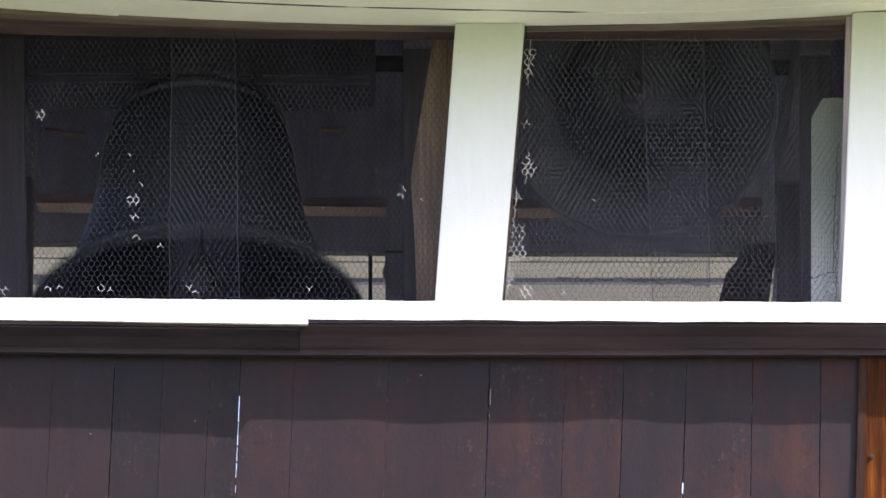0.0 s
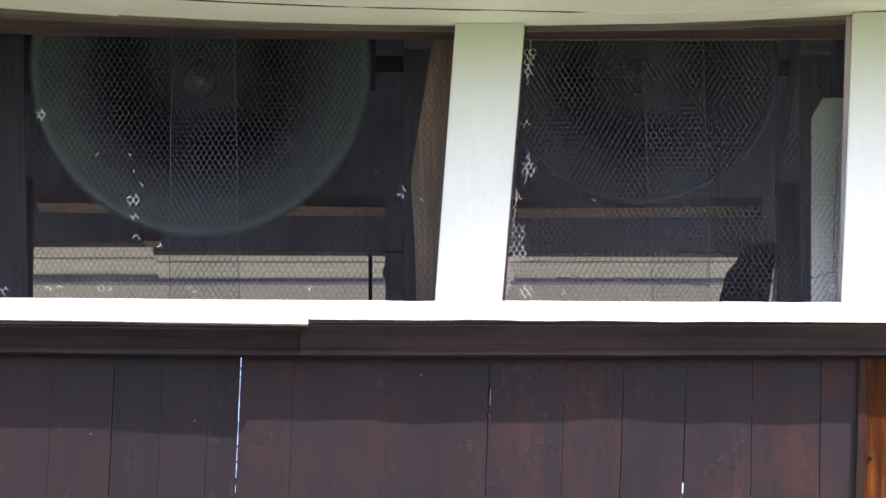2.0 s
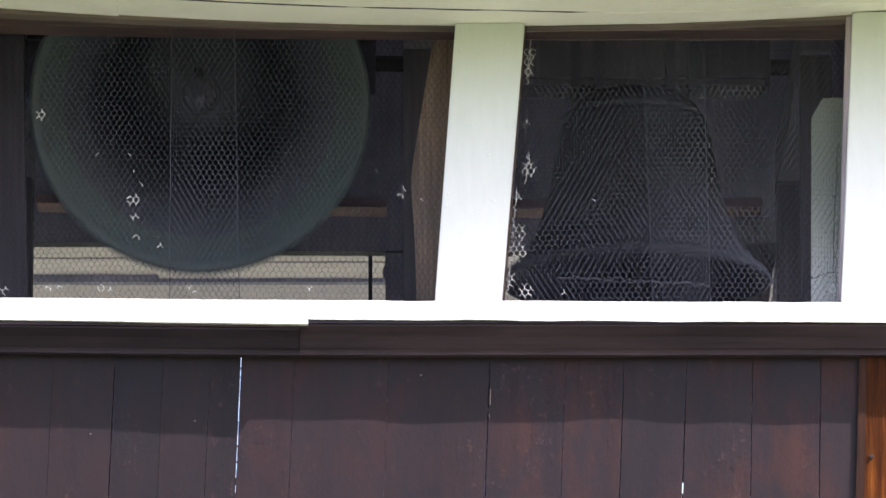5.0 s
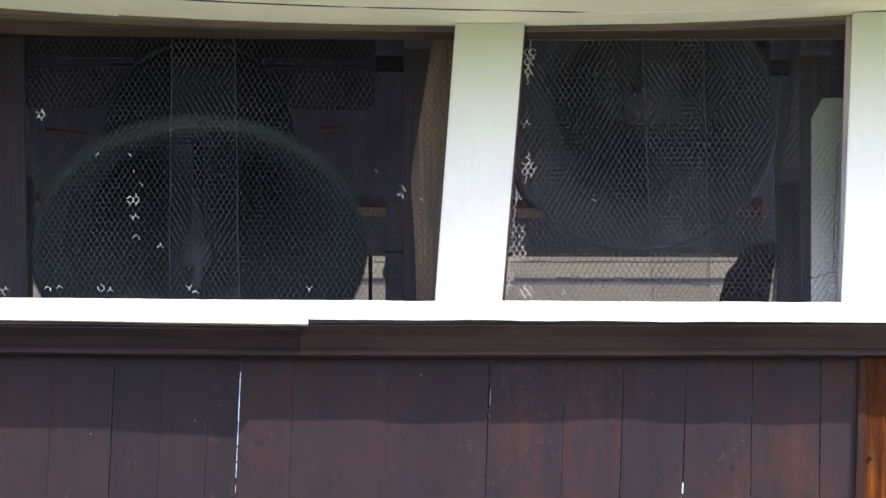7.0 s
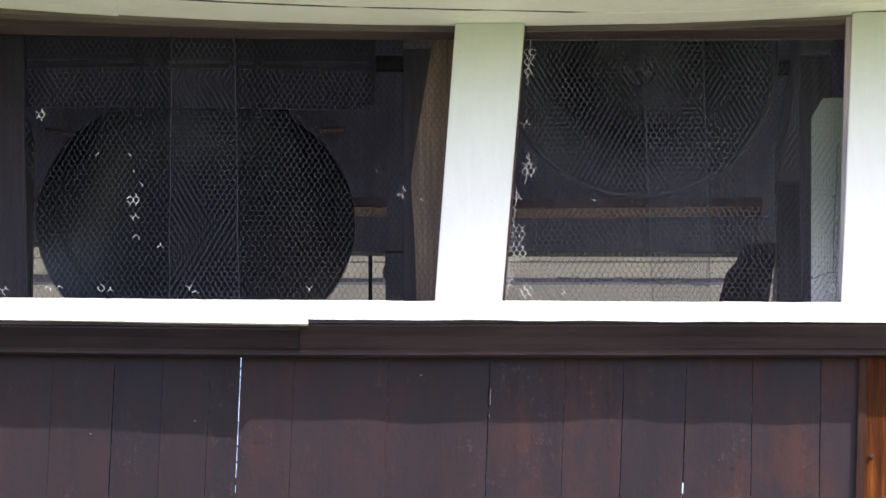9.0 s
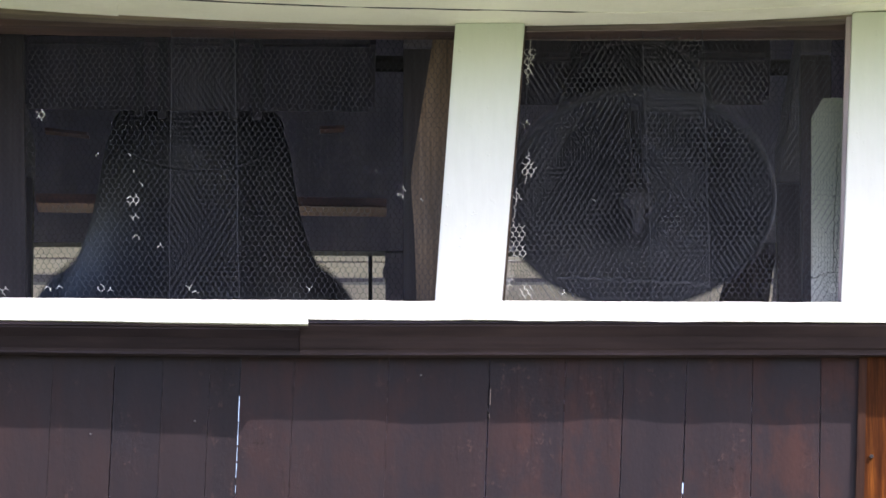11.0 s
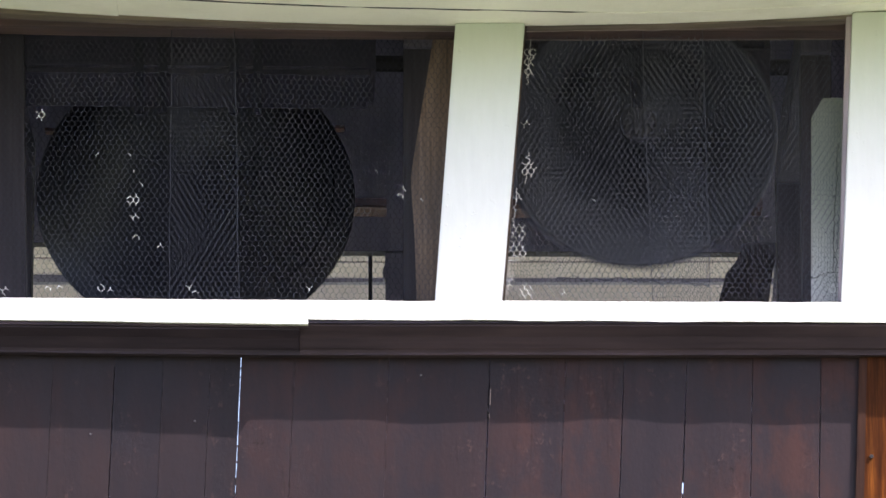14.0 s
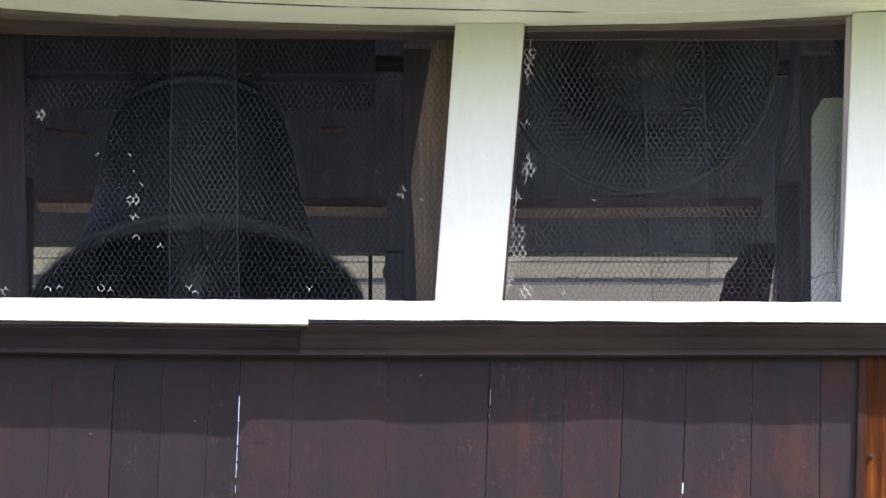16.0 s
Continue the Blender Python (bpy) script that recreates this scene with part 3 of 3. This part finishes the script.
# ---- bells ----
OUTER = ((0.0, 0.985), (0.012, 1.0), (0.04, 0.97), (0.08, 0.895), (0.13, 0.825), (0.18, 0.778), (0.25, 0.732), (0.34, 0.685), (0.45, 0.642), (0.6, 0.602), (0.75, 0.568), (0.85, 0.52), (0.92, 0.46), (0.97, 0.35), (1.0, 0.2), (1.0, 0.0))
INNER = ((0.94, 0.0), (0.93, 0.28), (0.87, 0.42), (0.75, 0.49), (0.45, 0.54), (0.25, 0.60), (0.15, 0.68), (0.085, 0.80), (0.02, 0.93), (0.0, 0.97))


def bell(label, material, lip, pivot, radius, reach, high, yoke_half):
    """A bell hung from a wooden headstock; its origin is the swinging axis."""
    drop = reach - high
    ob = tagged(new("church_bell"), label, "bell", "bells")
    ob.matrix_basis = pose(*pivot)
    bm = bmesh.new()
    turned = [(r * radius, h * high - reach) for h, r in INNER + OUTER]
    lathe(bm, turned[11 if lip else 9:], 96)
    for h in (0.11, 0.86):
        r = radius * (0.853 if h < 0.5 else 0.515)
        lathe(bm, [(r, h * high - reach - 0.006), (r + 0.007, h * high - reach), (r, h * high - reach + 0.006)], 96)
    body = part("body", bm, material, ob, "", True)
    bm = bmesh.new()
    lathe(bm, turned[:8] if lip else turned[:10], 96)
    part("inside", bm, INNER_BRONZE, body, "dull grey inner face", True)
    if lip:
        bm = bmesh.new()
        lathe(bm, turned[7:12], 96)
        part("lip", bm, lip, body, "green verdigris lip, paled for the light its bevel catches", True)
    bm = bmesh.new()
    block(bm, -yoke_half, yoke_half, -0.11, 0.11, -drop, 0.14, 0.02)
    part("headstock", bm, HEADSTOCK, ob, "grey wooden headstock")
    for s in (-1, 1):
        bm = bmesh.new()
        for k in (0.12, 0.2):
            block(bm, s * k - 0.016, s * k + 0.016, -0.118, 0.118, -drop - 0.02, 0.15, 0.003)
        part("strap", bm, DULL_IRON, ob, "dull iron strap")
        bm = bmesh.new()
        bmesh.ops.create_cone(bm, cap_ends=True, segments=20, radius1=0.028, radius2=0.028, depth=0.14, matrix=pose(s * (yoke_half + 0.05), 0, 0, 0, 90, 0))
        part("gudgeon", bm, IRON, ob, "iron axle pin", True)
    clap = new("clapper")
    clap.parent = ob
    clap.location = (0, 0, -drop - 0.07)
    bm = bmesh.new()
    k = high - 0.13
    lathe(bm, [(0, 0), (0.016, 0), (0.02, -k * 0.8), (0.05, -k * 0.9), (0.06, -k * 0.97), (0.045, -k * 1.04), (0.02, -k * 1.06), (0.018, -k * 1.2), (0, -k * 1.2)], 24)
    part("clapper_ball", bm, DULL_IRON, clap, "iron clapper", True)
    return ob, clap, -drop - 0.07


PIVOT_A, PIVOT_B = (-0.8317, 1.5000, 8.0447), (0.6491, 1.5000, 8.0250)
BELL_A, CLAP_A, HUNG_A = bell("large bronze bell with green verdigris lip swinging on its headstock", BRONZE_A, LIT_VERDIGRIS, PIVOT_A, 0.56, 1.00, 0.86, 0.60)
BELL_B, CLAP_B, HUNG_B = bell("smaller dark bronze bell swinging on its headstock", BRONZE_B, None, PIVOT_B, 0.46, 0.755, 0.67, 0.46)


# ---- wire netting ----
def netting(bm, inside, x0, x1, z0, z1, y, wide, high, wire, turn, seed, pick=None):
    """Hexagonal wire netting: twisted uprights and slanting strands, slightly uneven."""
    c, s = math.cos(turn), math.sin(turn)
    cx, cz = (x0 + x1) / 2, (z0 + z1) / 2

    def knot(i, j, up):
        x = x0 + (i + (0.5 if j % 2 else 0.0)) * wide
        z = z0 + j * high + (high * 0.24 if up else -high * 0.24)
        q = Vector((x * 2.3 + seed, z * 2.3, seed))
        x += 0.010 * noise.noise(q) + 0.0018 * noise.noise(q * 17)
        z += 0.010 * noise.noise(q + Vector((9, 0, 4))) + 0.0018 * noise.noise(q * 19)
        return Vector((cx + c * (x - cx) - s * (z - cz), y + 0.012 * noise.noise(q * 0.9), cz + s * (x - cx) + c * (z - cz)))

    def strand(a, b, r):
        d = (b - a).normalized()
        u = d.cross(Vector((0, 1, 0))).normalized()
        w = d.cross(u)
        rings = [[bm.verts.new(p + (u * math.cos(t) + w * math.sin(t)) * r) for t in (0.5, 2.6, 4.7)] for p in (a, b)]
        for k in range(3):
            q = (k + 1) % 3
            bm.faces.new((rings[0][k], rings[0][q], rings[1][q], rings[1][k]))

    for j in range(int((z1 - z0) / high) + 1):
        for i in range(int((x1 - x0) / wide) + 1):
            lo, hi = knot(i, j, False), knot(i, j, True)
            ups = [(hi, knot(i if j % 2 else i - 1, j + 1, False)), (hi, knot(i + 1 if j % 2 else i, j + 1, False))]
            for a, b, r in [(lo, hi, wire * 1.35)] + [(a, b, wire) for a, b in ups]:
                m = (a + b) / 2
                if inside(m) and (pick is None or pick(m)):
                    strand(a, b, r)
    return bm


def between(xl0, xl1, xr0, xr1):
    """Left and right edges at the sill and at the head."""
    def test(p):
        f = (p.z - SILL) / (HEAD - SILL)
        return xl0 + (xl1 - xl0) * f < p.x < xr0 + (xr1 - xr0) * f and SILL - 0.02 < p.z < HEAD - 0.026
    return test


WIRE = 0.00058
NETS = (
    ("grey hexagonal wire netting over the wide opening", -1.62, -1.62, -0.6489, -0.6703, 0.070, 0.012, 0.0192, 0.0160, 1.0),
    ("grey hexagonal wire netting lapped over its neighbour", -0.8728, -0.8727, 0.0289, 0.0509, 0.081, -0.02, 0.0190, 0.0163, 2.0),
    ("grey hexagonal wire netting over the narrow opening", 0.1875, 0.2561, 0.8544, 0.8338, 0.070, 0.03, 0.0190, 0.0160, 3.0),
    ("grey hexagonal wire netting lapped beside a white corner board", 0.6708, 0.6415, 1.2732, 1.3102, 0.082, -0.035, 0.0193, 0.0158, 4.0),
    ("fine second layer of grey wire netting behind the first", 0.1877, 0.2564, 1.2742, 1.3113, 0.100, 0.0, 0.0196, 0.0170, 5.0),
)
# where a brush has clogged the wire with white paint: x, z and reach
SPLASHES = [
    (-1.2902, 7.5182, 0.022), (-0.9906, 7.2357, 0.024), (-0.9901, 7.1801, 0.016), (-0.9787, 7.1154, 0.012),
    (-1.0063, 7.3843, 0.009), (-0.9657, 7.2914, 0.010), (-0.9009, 7.0876, 0.010), 
    (-1.1077, 7.3880, 0.006), (-0.9878, 7.3322, 0.006), (-1.2604, 6.9472, 0.014), (-1.2243, 6.9472, 0.012), (-1.0891, 6.9454, 0.016),
    (-1.0584, 6.9417, 0.012), (-0.8096, 6.9509, 0.012), (-0.7897, 6.9325, 0.012), (-1.3992, 6.9417, 0.018), (-0.4237, 6.9491, 0.013),
    (-0.2153, 7.3378, 0.006), (0.2384, 7.1339, 0.035), (0.2311, 7.0784, 0.030), (0.2732, 7.3378, 0.030), (0.2632, 6.9380, 0.030),
    (0.2795, 7.7198, 0.024), (0.2758, 7.6544, 0.019), (0.2681, 7.4866, 0.016), (0.2386, 7.2450, 0.019), (0.2092, 6.9860, 0.024),
    (0.3894, 6.9343, 0.014), (0.3638, 7.3787, 0.006), (0.4808, 7.2339, 0.007), (1.2478, 6.9491, 0.020),
    (-0.1350, 7.2530, 0.012), (-0.1210, 7.2770, 0.009), (-0.0640, 7.2440, 0.008), (0.2403, 7.1155, 0.026), (0.2456, 7.0700, 0.028), (0.2300, 7.0500, 0.022), (0.2136, 6.9690, 0.022), (0.2670, 7.4900, 0.018), (0.2752, 7.6900, 0.022),
]


EDGE_STRAYS = (
    (*(0.2832, 7.7641), *(0.2683, 7.6146)), (*(0.2719, 7.6146), *(0.2606, 7.4284)), (*(0.2750, 7.3912), *(0.2639, 7.2891)), (*(0.2462, 7.4656), *(0.2313, 7.2613)),
    (*(0.2386, 7.2705), *(0.2239, 7.1501)), (*(0.2492, 7.1686), *(0.2237, 7.0484)), (*(0.2165, 7.0484), *(0.2054, 6.9285)), (*(1.2643, 7.1871), *(1.2507, 6.9285)),
)


def clogged(p):
    return not (-0.8757 < p.x < -0.6586 and p.y > 0.076) and any((p.x - x) ** 2 + (p.z - z) ** 2 < (0.8 * r) ** 2 for x, z, r in SPLASHES)


def tube(bm, points, r):
    """A thin three-sided wire through the points."""
    rings = []
    for k, p in enumerate(points):
        d = (points[min(k + 1, len(points) - 1)] - points[max(k - 1, 0)]).normalized()
        u = d.cross(Vector((0, 1, 0))).normalized()
        w = d.cross(u)
        rings.append([bm.verts.new(p + (u * math.cos(t) + w * math.sin(t)) * r) for t in (0.5, 2.6, 4.7)])
    for a, b in zip(rings, rings[1:]):
        for k in range(3):
            q = (k + 1) % 3
            bm.faces.new((a[k], a[q], b[q], b[k]))


def edge_wire(xa, xb, y, seed):
    """The selvedge from the sill to the head, a little wavy."""
    pts = []
    for k in range(41):
        f = k / 40
        z = SILL - 0.01 + (HEAD + 0.008 - SILL) * f
        pts.append(Vector((xa + (xb - xa) * f + 0.006 * noise.noise(Vector((z * 4, seed, 0))), y - 0.003, z)))
    return pts


for n, (label, a0, a1, b0, b1, y, turn, wide, high, seed) in enumerate(NETS):
    net = tagged(new("wire_netting"), label, "wire netting", "netting over the openings")
    box = (min(a0, a1) - 0.05, max(b0, b1) + 0.05, SILL - 0.03, HEAD + 0.04)
    bm = bmesh.new()
    netting(bm, between(a0, a1, b0, b1), *box, y, wide, high, WIRE if n < 4 else 0.00045, turn, seed)
    tagged(part("wire", bm, ZINC if n < 2 else ZINC_NEW, net), kind="stuff")
    bm = bmesh.new()
    tube(bm, edge_wire(*((b0, b1) if n % 2 == 0 else (a0, a1)), y, seed), 0.0011)
    part("selvedge", bm, ZINC, net, "straight edge wire")
    bm = bmesh.new()
    netting(bm, between(a0, a1, b0, b1), *box, y - 0.001, wide, high, 0.0010, turn, seed, clogged)
    if n < 4 and len(bm.verts):
        tagged(part("painted_wire", bm, SPLASH, net, "strands clogged with white paint"), kind="stuff")
    if n == 2:
        for j, (ua, va, ub, vb) in enumerate(EDGE_STRAYS):
            bm = bmesh.new()
            tube(bm, [Vector((ua + (ub - ua) * f + 0.011 * noise.noise(Vector((f * 9, j * 3.0, 2))), 0.06 + 0.006 * noise.noise(Vector((f * 7, j, 5))), va + (vb - va) * f + 0.012 * noise.noise(Vector((f * 11, j, 8))))) for f in [i / 30 for i in range(31)]], 0.0009)
            part("stray_strand", bm, SPLASH if j % 2 == 0 else ZINC, net, "curled strand smeared with white paint")
    if n == 3:
        for j, (ua, va, ub, vb) in enumerate(((1.2531, 7.2528, 1.2500, 7.1200), (1.2490, 7.1300, 1.2460, 7.0000), (1.2470, 7.0000, 1.1710, 6.9780), (1.2640, 7.4200, 1.2560, 7.2300))):
            bm = bmesh.new()
            tube(bm, [Vector((ua + (ub - ua) * f + 0.010 * noise.noise(Vector((f * 9, j * 3.0, 12))), 0.062 + 0.005 * noise.noise(Vector((f * 7, j, 5))), va + (vb - va) * f + 0.012 * noise.noise(Vector((f * 11, j, 18))))) for f in [i / 30 for i in range(31)]], 0.0011)
            part("stray_strand", bm, IRON, net, "dark curled strand")
        # a torn lower edge, curled up
        bm = bmesh.new()
        for j in range(3):
            tube(bm, [Vector((0.3625 + 0.0125 * k, 0.06 + 0.004 * j, 6.9823 - 0.0006 * k + 0.016 * noise.noise(Vector((k * 0.35, j * 2.0, 1))))) for k in range(40)], 0.0011)
        part("torn_edge", bm, ZINC, net, "ragged torn strands")


# ---- what moves ----
def swing(period, amplitude, peak):
    """The angle of a free pendulum that stands at its highest at the time peak."""
    def quarter(k):
        a, w, t, h = radians(amplitude), 0.0, 0.0, 0.002
        while a > 0:
            w -= k * math.sin(a) * h
            a += w * h
            t += h
        return t
    k = (quarter(1.0) * 4 / period) ** 2
    a, w, h, path = radians(amplitude), 0.0, 0.001, []
    for i in range(int(period / h) + 2):
        path.append(math.degrees(a))
        w -= k * math.sin(a) * h
        a += w * h

    def angle(t):
        return path[int(((t - peak) % period) / h)]
    return angle


def drawn(angle, period, peak, pull):
    """The same swing, hurried through the bottom by the pull of the rope."""
    return lambda t: angle(t) - pull * (1 - math.cos(4 * math.pi * (t - peak) / period))


def motions():
    for ob, clap, hung, pivot, angle, lag, yaw in ((BELL_A, CLAP_A, HUNG_A, PIVOT_A, drawn(swing(2.668, 78.0, 2.112), 2.668, 2.112, 1.5), 0.18, 2.2), (BELL_B, CLAP_B, HUNG_B, PIVOT_B, swing(2.322, 79.5, 2.104), 0.15, 0.0)):
        times = [k * 0.1 for k in range(161)]
        walk(ob, [(t, pose(*pivot, -angle(t), 0, yaw)) for t in times])
        walk(clap, [(t, pose(0, 0, hung, 0.22 * (angle(t) - angle(t - lag)))) for t in times])



motions()
